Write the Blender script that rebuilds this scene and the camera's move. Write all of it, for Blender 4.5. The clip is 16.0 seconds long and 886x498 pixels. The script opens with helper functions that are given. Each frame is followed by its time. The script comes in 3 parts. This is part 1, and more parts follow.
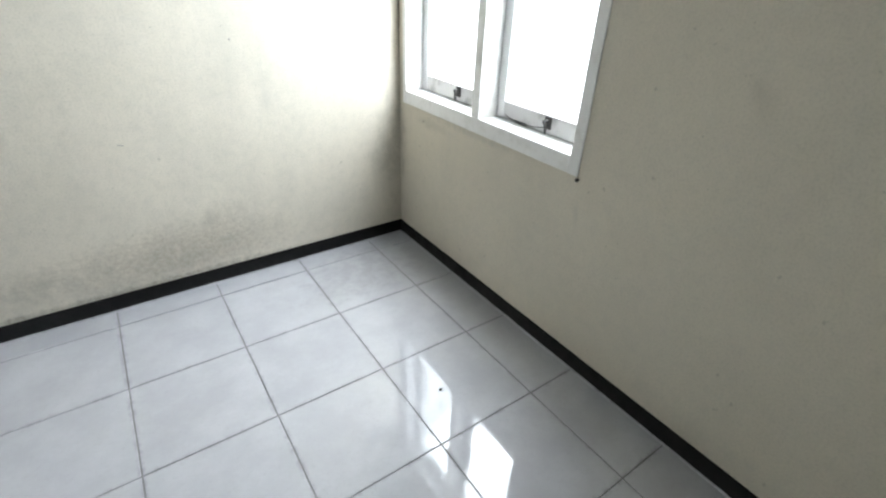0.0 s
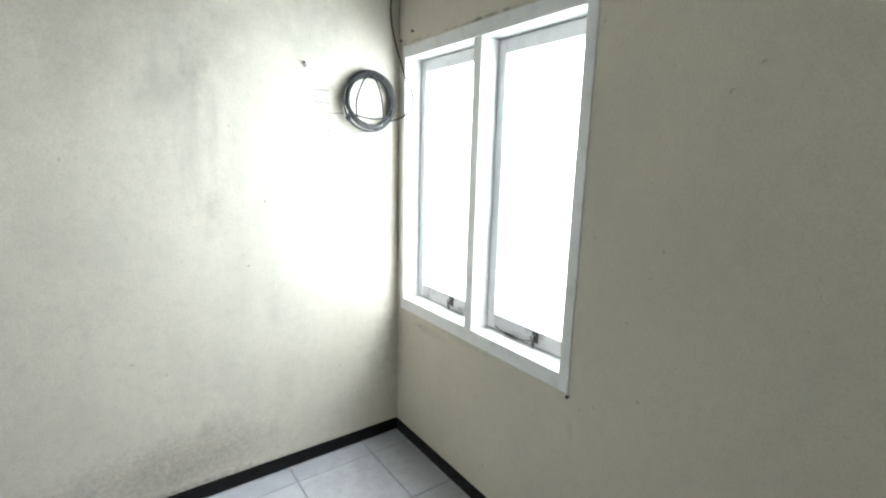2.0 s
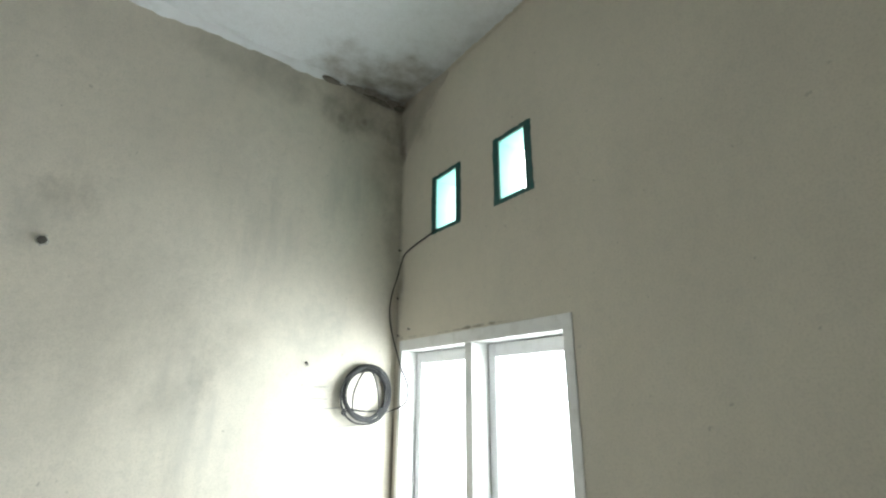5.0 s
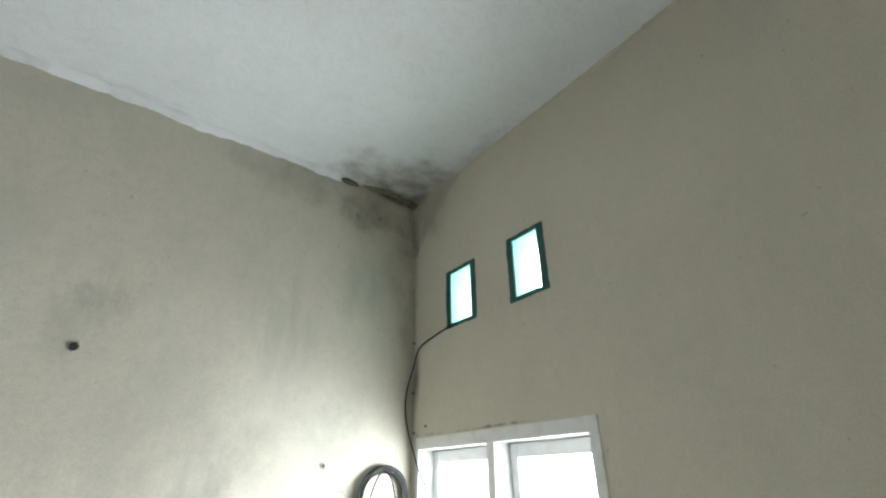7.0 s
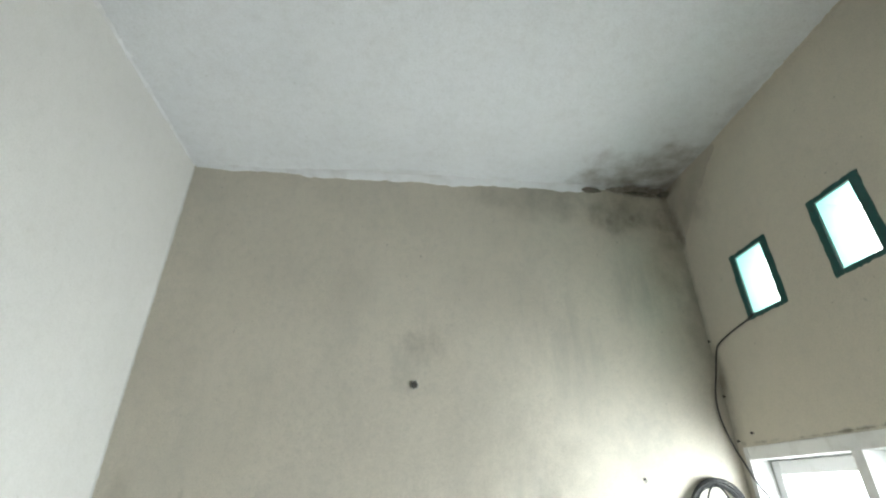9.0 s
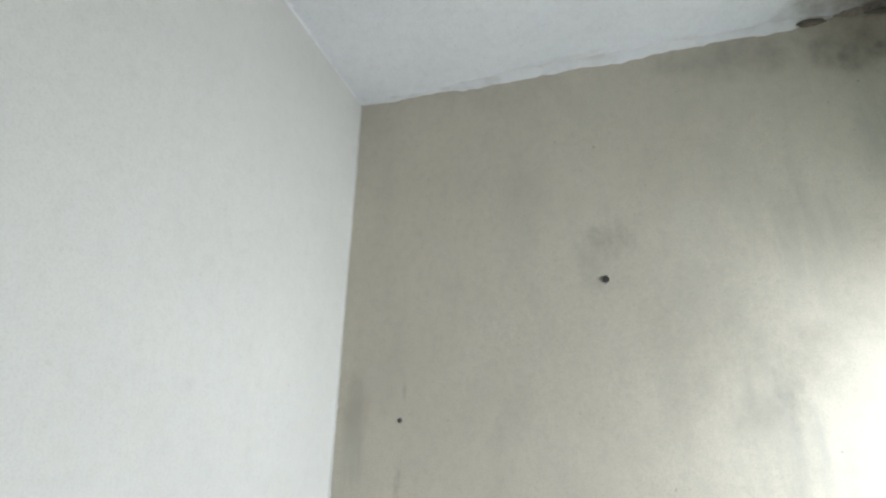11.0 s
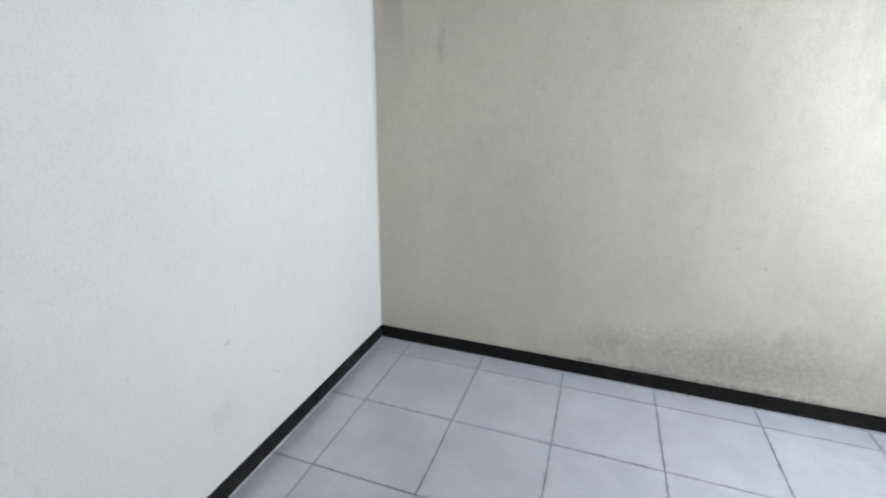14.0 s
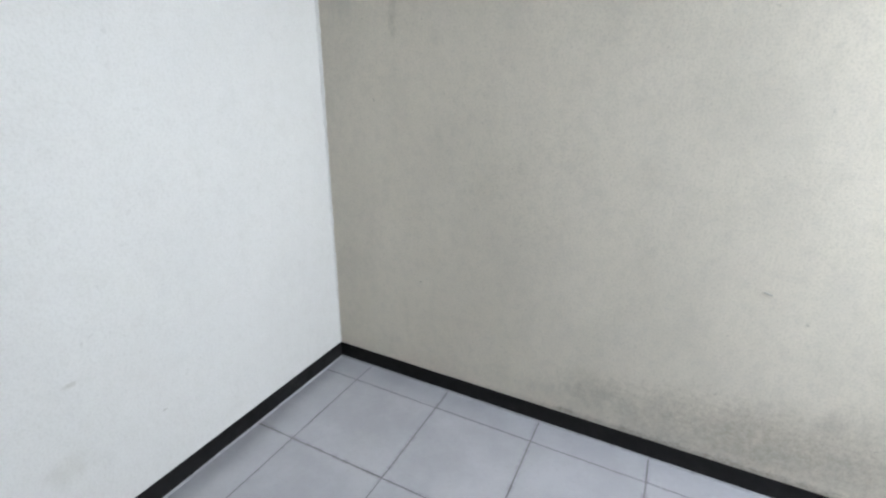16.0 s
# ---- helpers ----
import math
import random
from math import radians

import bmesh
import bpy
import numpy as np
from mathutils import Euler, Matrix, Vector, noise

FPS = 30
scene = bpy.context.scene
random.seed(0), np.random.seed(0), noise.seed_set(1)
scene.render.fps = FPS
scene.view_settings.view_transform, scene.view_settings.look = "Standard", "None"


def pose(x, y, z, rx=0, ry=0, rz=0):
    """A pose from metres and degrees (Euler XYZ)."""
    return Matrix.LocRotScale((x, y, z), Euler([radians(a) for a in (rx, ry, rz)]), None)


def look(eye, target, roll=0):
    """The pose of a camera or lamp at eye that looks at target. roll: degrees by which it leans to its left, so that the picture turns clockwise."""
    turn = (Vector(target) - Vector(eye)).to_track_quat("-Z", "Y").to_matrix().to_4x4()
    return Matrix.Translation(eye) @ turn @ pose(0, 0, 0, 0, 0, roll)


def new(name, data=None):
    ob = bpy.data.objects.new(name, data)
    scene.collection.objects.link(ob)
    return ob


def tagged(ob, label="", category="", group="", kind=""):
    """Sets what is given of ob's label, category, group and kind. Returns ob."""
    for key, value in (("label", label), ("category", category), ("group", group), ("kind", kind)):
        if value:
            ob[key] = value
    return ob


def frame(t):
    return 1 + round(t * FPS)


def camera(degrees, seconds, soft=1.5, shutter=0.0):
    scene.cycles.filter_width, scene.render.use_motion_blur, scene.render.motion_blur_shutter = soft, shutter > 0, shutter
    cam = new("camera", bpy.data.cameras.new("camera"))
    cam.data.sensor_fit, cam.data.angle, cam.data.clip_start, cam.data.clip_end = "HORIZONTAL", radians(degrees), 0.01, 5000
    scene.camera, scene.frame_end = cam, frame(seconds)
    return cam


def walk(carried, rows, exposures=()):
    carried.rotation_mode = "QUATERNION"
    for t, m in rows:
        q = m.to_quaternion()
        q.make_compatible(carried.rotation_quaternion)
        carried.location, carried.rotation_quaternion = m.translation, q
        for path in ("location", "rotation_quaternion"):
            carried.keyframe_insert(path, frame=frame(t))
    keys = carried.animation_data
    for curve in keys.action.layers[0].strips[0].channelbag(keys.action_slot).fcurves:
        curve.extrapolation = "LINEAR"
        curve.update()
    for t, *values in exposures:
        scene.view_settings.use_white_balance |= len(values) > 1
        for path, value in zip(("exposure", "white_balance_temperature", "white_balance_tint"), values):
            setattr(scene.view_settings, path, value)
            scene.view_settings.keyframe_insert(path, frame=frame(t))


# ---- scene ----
cam = camera(87.5, 16.0, soft=2.2)
PATH = [
    (0, (-1.205, -2.082, 1.319), (-0.195, -0.695, 0.29), 2.5),
    (0.5, (-1.212, -2.079, 1.39), (-0.165, -0.657, 0.45), 2.7),
    (1, (-1.216, -2.088, 1.438), (-0.12, -0.594, 0.684), 2.5),
    (1.5, (-1.221, -2.121, 1.476), (-0.091, -0.557, 0.951), 1.8),
    (2, (-1.247, -2.107, 1.547), (-0.085, -0.525, 1.164), 1.5),
    (2.5, (-1.274, -2.115, 1.626), (-0.084, -0.516, 1.456), 1.3),
    (3, (-1.236, -2.131, 1.67), (-0.07, -0.506, 1.667), 1.3),
    (3.5, (-1.245, -2.139, 1.702), (-0.076, -0.524, 1.864), 1.1),
    (4, (-1.248, -2.152, 1.736), (-0.091, -0.554, 2.064), 1.0),
    (4.5, (-1.263, -2.165, 1.765), (-0.117, -0.594, 2.233), 0.8),
    (5, (-1.288, -2.179, 1.798), (-0.163, -0.641, 2.406), 0.4),
    (5.2, (-1.312, -2.186, 1.804), (-0.191, -0.668, 2.467), 0.4),
    (7.3, (-1.441, -2.215, 1.866), (-0.4, -0.784, 2.799), -0.1),
    (7.5, (-1.42, -2.228, 1.86), (-0.454, -0.752, 2.803), -0.1),
    (8, (-1.464, -2.24, 1.873), (-0.738, -0.631, 2.815), 0.3),
    (8.5, (-1.518, -2.24, 1.9), (-1.076, -0.523, 2.825), 0.2),
    (9, (-1.594, -2.219, 1.883), (-1.433, -0.46, 2.821), 0.1),
    (9.5, (-1.65, -2.196, 1.866), (-1.757, -0.441, 2.818), 0.2),
    (9.7, (-1.63, -2.188, 1.892), (-1.847, -0.433, 2.827), 0.2),
    (11.9, (-1.662, -1.987, 1.649), (-2.317, -0.123, 1.959), 1.1),
    (12, (-1.657, -1.973, 1.642), (-2.329, -0.106, 1.897), 1.2),
    (12.3, (-1.629, -1.953, 1.599), (-2.35, -0.093, 1.737), 0.9),
    (12.5, (-1.642, -1.969, 1.582), (-2.36, -0.102, 1.62), 0.9),
    (12.7, (-1.678, -2.011, 1.561), (-2.365, -0.135, 1.456), 1.2),
    (13, (-1.748, -2.119, 1.468), (-2.355, -0.227, 1.24), 1.0),
    (13.4, (-1.751, -2.147, 1.36), (-2.351, -0.276, 0.987), 1.1),
    (13.5, (-1.741, -2.154, 1.347), (-2.343, -0.296, 0.917), 1.3),
    (14, (-1.765, -2.037, 1.275), (-2.375, -0.242, 0.64), 0.9),
    (14.5, (-1.751, -2.005, 1.279), (-2.356, -0.233, 0.576), 0.9),
    (15, (-1.664, -1.894, 1.292), (-2.299, -0.14, 0.57), 0.4),
    (15.5, (-1.554, -1.729, 1.282), (-2.313, -0.02, 0.573), 1.0),
    (16, (-1.527, -1.501, 1.291), (-2.355, 0.174, 0.578), 1.0),
]
walk(cam, [(t, look(eye, target, roll)) for t, eye, target, roll in PATH],
     exposures=[(0.0, -0.82, 6520, 11), (2.5, -0.93, 6470, 9), (5.2, -0.94, 6720, 7), (8.0, -0.76, 6620, 8), (9.7, -0.76, 6800, 8), (12.0, -0.85, 6400, 14), (16.0, -0.88, 6300, 15)])


# ---- world, window light, exposure ----
world = bpy.data.worlds.new("sky")
scene.world = world
world.use_nodes = True
wt = world.node_tree
sky = wt.nodes.new("ShaderNodeTexSky")
sky.sky_type = "NISHITA"
sky.sun_disc = False
sky.sun_elevation, sky.sun_rotation = radians(58), radians(120)
sky.dust_density, sky.air_density = 4.0, 1.0
wt.nodes["Background"].inputs["Strength"].default_value = 0.15
wt.links.new(sky.outputs["Color"], wt.nodes["Background"].inputs["Color"])

sun_data = bpy.data.lights.new("sun", "SUN")
sun_data.energy, sun_data.angle, sun_data.color = 1.2, radians(12), (1.0, 0.96, 0.9)
sun = new("sun", sun_data)
sun.matrix_world = look((0, 0, 0), (-0.1, 0.8, -1.3))


def window_light(name, y, z, wide, high, x, power, tint):
    """Daylight that enters through an opening of the window wall."""
    lamp = bpy.data.lights.new(name, "AREA")
    lamp.shape, lamp.size, lamp.size_y = "RECTANGLE", wide, high
    lamp.energy, lamp.color = power, tint
    ob = new(name, lamp)
    ob.matrix_world = look((x, y, z), (x - 1, y, z))
    ob.visible_camera = True
    return ob


window_light("window_daylight", -0.6, 1.415, 1.08, 1.22, 0.165, 62, (0.85, 0.94, 1.0))
# the high sky, which shines down through the window's opening
high_sky = window_light("sky_daylight", -0.6, 1.81, 1.06, 0.56, 0.36, 74, (0.85, 0.94, 1.0))
high_sky.matrix_world = look((0.36, -0.6, 1.81), (-0.64, -0.6, 0.86))

window_light("vent_daylight", -0.437, 2.757, 0.170, 0.288, 0.156, 2.2, (0.95, 0.985, 1.0))
window_light("vent_daylight", -0.912, 2.757, 0.156, 0.288, 0.156, 2.2, (0.95, 0.985, 1.0))

# ---- dimensions ----
XW = -2.805      # west wall
YS = -4.10       # south wall, unseen, set back to cut bounced light
H = 3.53         # ceiling
TILE = 0.402
TX = [0.0, -0.218, -0.620, -1.022, -1.425, -1.828, -2.230, -2.630, XW]
TY = [0.0, -0.120, -0.520, -0.919, -1.316, -1.720, -2.122, -2.524, -2.926, -3.328, -3.730, YS]
WIN = (-1.168, -0.037, 0.750, 2.078)     # y0, y1, z0, z1
VENTS = [(-0.524, -0.350, 2.613, 2.900), (-0.992, -0.832, 2.613, 2.900)]


# ---- materials ----
class Nodes:
    """Short hand for building one material's node tree."""

    def __init__(self, name, roughness=0.7, metallic=0.0):
        self.mat = bpy.data.materials.new(name)
        self.mat.use_nodes = True
        self.t = self.mat.node_tree
        self.b = self.t.nodes["Principled BSDF"]
        self.b.inputs["Roughness"].default_value = roughness
        self.b.inputs["Metallic"].default_value = metallic
        self.pos = self.t.nodes.new("ShaderNodeNewGeometry").outputs["Position"]

    def put(self, socket, value):
        if isinstance(value, bpy.types.NodeSocket):
            self.t.links.new(value, socket)
        else:
            socket.default_value = value

    def math(self, op, a, b=0.0, c=0.0, clamp=False):
        n = self.t.nodes.new("ShaderNodeMath")
        n.operation, n.use_clamp = op, clamp
        self.put(n.inputs[0], a)
        self.put(n.inputs[1], b)
        self.put(n.inputs[2], c)
        return n.outputs[0]

    def vec(self, op, a, b):
        n = self.t.nodes.new("ShaderNodeVectorMath")
        n.operation = op
        self.put(n.inputs[0], a)
        self.put(n.inputs[1], b)
        return n.outputs["Value"] if op in ("LENGTH", "DISTANCE") else n.outputs["Vector"]

    def noise(self, scale, detail=4.0, stretch=(1, 1, 1), rough=0.55, offset=(0, 0, 0)):
        n = self.t.nodes.new("ShaderNodeTexNoise")
        n.inputs["Scale"].default_value = scale
        n.inputs["Detail"].default_value = detail
        n.inputs["Roughness"].default_value = rough
        v = self.vec("MULTIPLY", self.pos, stretch)
        self.put(n.inputs["Vector"], self.vec("ADD", v, offset))
        return n.outputs["Fac"]

    def ramp(self, value, lo, hi, to_lo=0.0, to_hi=1.0):
        n = self.t.nodes.new("ShaderNodeMapRange")
        n.interpolation_type = "SMOOTHSTEP"
        self.put(n.inputs["Value"], value)
        for key, v in (("From Min", lo), ("From Max", hi), ("To Min", to_lo), ("To Max", to_hi)):
            n.inputs[key].default_value = v
        return n.outputs["Result"]

    def mix(self, fac, a, b):
        n = self.t.nodes.new("ShaderNodeMix")
        n.data_type = "RGBA"
        self.put(n.inputs["Factor"], fac)
        self.put(n.inputs["A"], a if isinstance(a, bpy.types.NodeSocket) else (*a, 1))
        self.put(n.inputs["B"], b if isinstance(b, bpy.types.NodeSocket) else (*b, 1))
        return n.outputs["Result"]

    def blot(self, centre, radii, noise, gentle=False, lo=1.25, hi=2.15):
        """A stain, or a band of corner shade: a soft ellipsoid broken up by noise."""
        d = self.vec("SUBTRACT", self.pos, centre)
        d = self.vec("DIVIDE", d, radii)
        d = self.vec("LENGTH", d, (0, 0, 0))
        if gentle:
            return self.ramp(self.math("MULTIPLY_ADD", noise, 2.0, self.ramp(d, 0.0, 1.2, 0.35, -1.0)), 0.55, 1.85)
        near = self.ramp(d, 0.0, 1.15, 0.55, -0.75)
        return self.ramp(self.math("MULTIPLY_ADD", noise, 2.6, near), lo, hi)

    def bump(self, height, strength, distance):
        n = self.t.nodes.new("ShaderNodeBump")
        n.inputs["Strength"].default_value = strength
        n.inputs["Distance"].default_value = distance
        self.put(n.inputs["Height"], height)
        self.t.links.new(n.outputs["Normal"], self.b.inputs["Normal"])

    def done(self, colour, roughness=None):
        self.put(self.b.inputs["Base Color"], colour if isinstance(colour, bpy.types.NodeSocket) else (*colour, 1))
        if roughness is not None:
            self.put(self.b.inputs["Roughness"], roughness)
        return self.mat


DARK_BROWN = (0.125, 0.102, 0.078)
GREY_BROWN = (0.27, 0.255, 0.21)
DAMP = (0.44, 0.425, 0.375)


def wall_paint(name, base, shade, stains, blotch=0.26):
    """Old matt wall paint on sand plaster. stains: (centre, radii, colour, amount, kind of noise), one corner band with
    shade in it.
    """
    n = Nodes(name, 0.75)
    wide = n.noise(1.3, 5)
    fine = n.noise(16, 5, (1, 1, 0.6))
    runs = n.noise(13, 7, (1, 1, 0.16), 0.68)
    speck = n.noise(75, 4)
    rough = n.noise(11, 9, (1, 1, 0.7), 0.72, (3, 7, 1))
    colour = n.mix(n.ramp(wide, 0.35, 0.7), base, shade)
    patchy = n.noise(4.2, 7, (1, 1, 0.55), 0.62, (1, 2, 8))
    streak = n.noise(17.0, 6, (0.20, 1, 1), 0.66, (2, 0, 4))
    colour = n.mix(n.math("MULTIPLY", n.ramp(patchy, 0.42, 0.70), blotch * 0.6), colour, DAMP)
    colour = n.mix(n.math("MULTIPLY", n.ramp(fine, 0.5, 0.85), 0.07), colour, GREY_BROWN)
    colour = n.mix(n.math("MULTIPLY", n.ramp(speck, 0.70, 0.80), 0.16), colour, GREY_BROWN)
    grain = n.noise(150, 3, (1, 1, 1), 0.7)
    colour = n.mix(n.math("MULTIPLY", n.ramp(grain, 0.40, 0.72), 0.12 + 0.3 * blotch), colour, GREY_BROWN)
    mottle = n.noise(24, 5, (1, 1, 1), 0.62, (7, 3, 5))
    colour = n.mix(n.math("MULTIPLY", n.ramp(mottle, 0.42, 0.72), 0.05 + blotch * 0.45), colour, DAMP)
    pits = n.noise(34, 2, (1, 1, 1), 0.5, (9, 4, 6))
    colour = n.mix(n.math("MULTIPLY", n.ramp(pits, 0.71, 0.76), min(0.42, blotch * 1.6)), colour, GREY_BROWN)
    soft = n.noise(6.5, 6, (1, 1, 0.8), 0.58, (2, 6, 3))
    dots = n.noise(48, 5, (1, 1, 1), 0.7, (1, 5, 2))
    kinds = {"soft": soft, "dots": dots, "runs": runs, "rough": rough, "fine": fine, "streak": streak}
    for centre, radii, tint, amount, kind in stains:
        m = n.blot(centre, radii, kinds[kind], kind in ("soft", "dots"))
        colour = n.mix(n.math("MULTIPLY", m, amount), colour, tint)
    sand = n.noise(260, 2)
    trowel = n.noise(7, 4, (1, 1, 1), 0.5, (5, 0, 2))
    n.bump(n.math("ADD", n.math("MULTIPLY", sand, 0.22), trowel), 0.45, 0.006)
    return n.done(colour)


BROWN = (0.20, 0.17, 0.125)
CORNER_MOULD_SHADE = [
    ((-0.16, -0.05, 3.54), (0.62, 0.36, 0.15), (0.215, 0.185, 0.145), 0.85, "soft"),
    ((-0.10, 0.0, 3.505), (0.34, 0.2, 0.055), DARK_BROWN, 0.85, "streak"),
    ((-0.34, 0.0, 3.38), (0.46, 0.2, 0.30), BROWN, 0.85, "soft"),
    ((-0.27, 0.0, 3.33), (0.05, 0.2, 0.07), DARK_BROWN, 0.4, "rough"),
    ((0.0, 0.0, 3.30), (0.18, 0.10, 0.36), BROWN, 0.9, "soft"),
    # upper corner band: part brown stain, part shade put into the colour
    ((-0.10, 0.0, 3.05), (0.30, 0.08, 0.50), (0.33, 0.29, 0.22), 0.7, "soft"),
    ((-0.41, 0.0, 3.30), (0.06, 0.2, 0.08), DARK_BROWN, 0.35, "rough"),
    ((-0.85, 0.0, 3.40), (0.70, 0.2, 0.26), GREY_BROWN, 0.6, "soft"),
    ((0.0, -0.12, 3.36), (0.2, 0.46, 0.30), (0.27, 0.235, 0.18), 0.6, "soft"),
    ((0.0, -0.02, 3.22), (0.07, 0.07, 0.13), DARK_BROWN, 0.65, "rough"),
    # corner band above the window: stain plus the shade left by grazing light
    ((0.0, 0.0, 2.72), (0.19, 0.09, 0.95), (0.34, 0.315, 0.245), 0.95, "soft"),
]
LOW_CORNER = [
    # narrow dark line down the north-east corner
    ((0.0, 0.0, 1.30), (0.022, 0.022, 1.0), DARK_BROWN, 0.9, "runs"),
    # wider grey-brown smudge towards the foot of the corner
    ((0.0, 0.0, 0.55), (0.34, 0.14, 0.60), GREY_BROWN, 0.42, "rough"),
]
paint_north = wall_paint("cream wall paint, stained", (0.688, 0.634, 0.538), (0.643, 0.592, 0.50), CORNER_MOULD_SHADE + LOW_CORNER + [
    ((-0.98, 0.0, 1.75), (0.34, 0.3, 0.75), DAMP, 0.45, "runs"),
    ((-0.92, 0.0, 1.86), (0.12, 0.3, 0.34), GREY_BROWN, 0.45, "rough"),
    ((-1.20, 0.0, 1.90), (0.09, 0.3, 0.20), GREY_BROWN, 0.28, "runs"),
    ((-0.75, 0.0, 2.50), (0.40, 0.3, 0.70), DAMP, 0.45, "runs"),
    ((-1.55, 0.0, 2.45), (0.30, 0.3, 0.40), DAMP, 0.5, "rough"),
    ((-1.35, 0.0, 0.12), (1.50, 0.3, 0.30), DAMP, 0.6, "rough"),
    ((-1.66, 0.0, 0.24), (0.26, 0.3, 0.19), GREY_BROWN, 0.30, "rough"),
    ((-1.00, 0.0, 0.24), (0.75, 0.3, 0.27), GREY_BROWN, 0.24, "soft"),
    ((-0.92, 0.0, 0.34), (0.22, 0.3, 0.13), GREY_BROWN, 0.40, "rough"),
    ((-1.15, 0.0, 0.20), (0.95, 0.3, 0.28), BROWN, 0.50, "dots"),
    ((-1.30, 0.0, 0.085), (1.50, 0.3, 0.035), DARK_BROWN, 0.55, "dots"),
    ((-1.75, 0.0, 0.09), (0.10, 0.3, 0.04), DARK_BROWN, 0.8, "rough"),
    ((-0.86, 0.0, 1.93), (0.20, 0.3, 0.16), GREY_BROWN, 0.22, "soft"),
    ((-1.02, 0.0, 1.79), (0.20, 0.3, 0.18), GREY_BROWN, 0.20, "soft"),
    ((-0.90, 0.0, 1.29), (0.15, 0.3, 0.22), GREY_BROWN, 0.30, "rough"),
    ((-0.78, 0.0, 2.06), (0.22, 0.3, 0.14), GREY_BROWN, 0.32, "soft"),
    ((-1.48, 0.0, 2.54), (0.26, 0.3, 0.22), BROWN, 0.22, "rough"),
    ((-1.40, 0.0, 2.10), (1.30, 0.3, 1.00), BROWN, 0.16, "dots"),
    ((-2.48, 0.0, 1.47), (0.045, 0.3, 0.14), GREY_BROWN, 0.55, "rough"),
    ((-2.46, 0.0, 1.86), (0.03, 0.3, 0.12), GREY_BROWN, 0.4, "rough"),
    ((-2.71, 0.0, 1.80), (0.15, 0.3, 0.36), (0.36, 0.325, 0.26), 0.6, "soft"),
    ((-2.80, 0.0, 1.83), (0.014, 0.3, 0.07), DARK_BROWN, 0.9, "fine"),
    # darker smudge beside the cable coil
    ((-0.36, 0.0, 1.83), (0.16, 0.3, 0.14), GREY_BROWN, 0.55, "rough"),
    ((-0.45, 0.0, 2.10), (0.34, 0.3, 0.38), DAMP, 0.5, "rough"),
    ((-0.60, 0.0, 0.85), (0.30, 0.3, 0.30), DAMP, 0.25, "rough"),
    ((-0.70, 0.0, 1.30), (0.50, 0.3, 1.10), DAMP, 0.28, "runs"),
    ((-1.15, 0.0, 2.00), (0.60, 0.3, 0.60), GREY_BROWN, 0.34, "soft"),
    ((-0.35, 0.0, 2.85), (0.35, 0.3, 0.50), DAMP, 0.55, "runs"),
    ((-2.70, 0.0, 1.62), (0.16, 0.3, 0.45), DAMP, 0.55, "runs"),
], 0.38)
paint_east = wall_paint("cream wall paint", (0.635, 0.58, 0.478), (0.60, 0.547, 0.452), CORNER_MOULD_SHADE + LOW_CORNER + [
    ((0.0, -1.19, 0.62), (0.3, 0.03, 0.10), DAMP, 0.5, "rough"),
    ((0.0, -1.175, 0.745), (0.3, 0.016, 0.022), DARK_BROWN, 0.9, "fine"),
    ((0.0, -0.60, 0.735), (0.3, 0.60, 0.03), DAMP, 0.6, "fine"),
    ((0.0, -0.70, 2.088), (0.3, 0.30, 0.016), GREY_BROWN, 0.8, "fine"),
    ((0.0, -0.20, 2.090), (0.3, 0.20, 0.016), GREY_BROWN, 0.8, "fine"),
    ((0.0, -0.60, 2.086), (0.3, 0.62, 0.010), DARK_BROWN, 0.6, "fine"),
    ((0.0, -0.05, 2.095), (0.3, 0.05, 0.030), DARK_BROWN, 0.7, "rough"),
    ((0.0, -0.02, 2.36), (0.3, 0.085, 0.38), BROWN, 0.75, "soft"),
    ((0.0, -0.30, 0.70), (0.3, 0.35, 0.06), GREY_BROWN, 0.3, "rough"),
    ((0.0, -0.22, 0.70), (0.3, 0.03, 0.016), GREY_BROWN, 0.9, "fine"),
    ((0.0, -2.0, 0.12), (0.3, 1.2, 0.16), DAMP, 0.3, "rough"),
])
paint_patch = wall_paint("damp brown plaster", (0.55, 0.495, 0.41), (0.48, 0.43, 0.355), CORNER_MOULD_SHADE)
paint_west = wall_paint("white wall paint", (0.72, 0.712, 0.682), (0.685, 0.678, 0.65), [
    ((XW, -1.10, 0.30), (0.3, 0.14, 0.10), DAMP, 0.3, "rough"),
    ((XW, -1.05, 0.53), (0.3, 0.04, 0.015), DAMP, 0.5, "rough"),
    ((XW, -0.842, 0.30), (0.3, 0.022, 0.010), GREY_BROWN, 0.8, "fine"),
    ((XW, -1.0, 0.625), (0.3, 0.012, 0.02), GREY_BROWN, 0.5, "fine"),
], 0.07)
paint_ceiling = wall_paint("white ceiling paint", (0.84, 0.86, 0.875), (0.81, 0.83, 0.845), [
    ((-0.20, -0.12, H), (0.82, 0.55, 0.3), (0.27, 0.232, 0.185), 1.0, "soft"),
    ((-0.12, -0.03, H), (0.46, 0.17, 0.2), DARK_BROWN, 0.7, "streak"),
    # soft grey-brown band along the ceiling's east edge
    ((0.0, -0.55, H), (0.26, 0.85, 0.3), GREY_BROWN, 0.5, "soft"),
    ((-1.60, -0.02, H), (1.20, 0.12, 0.3), DAMP, 0.35, "streak"),
], 0.10)


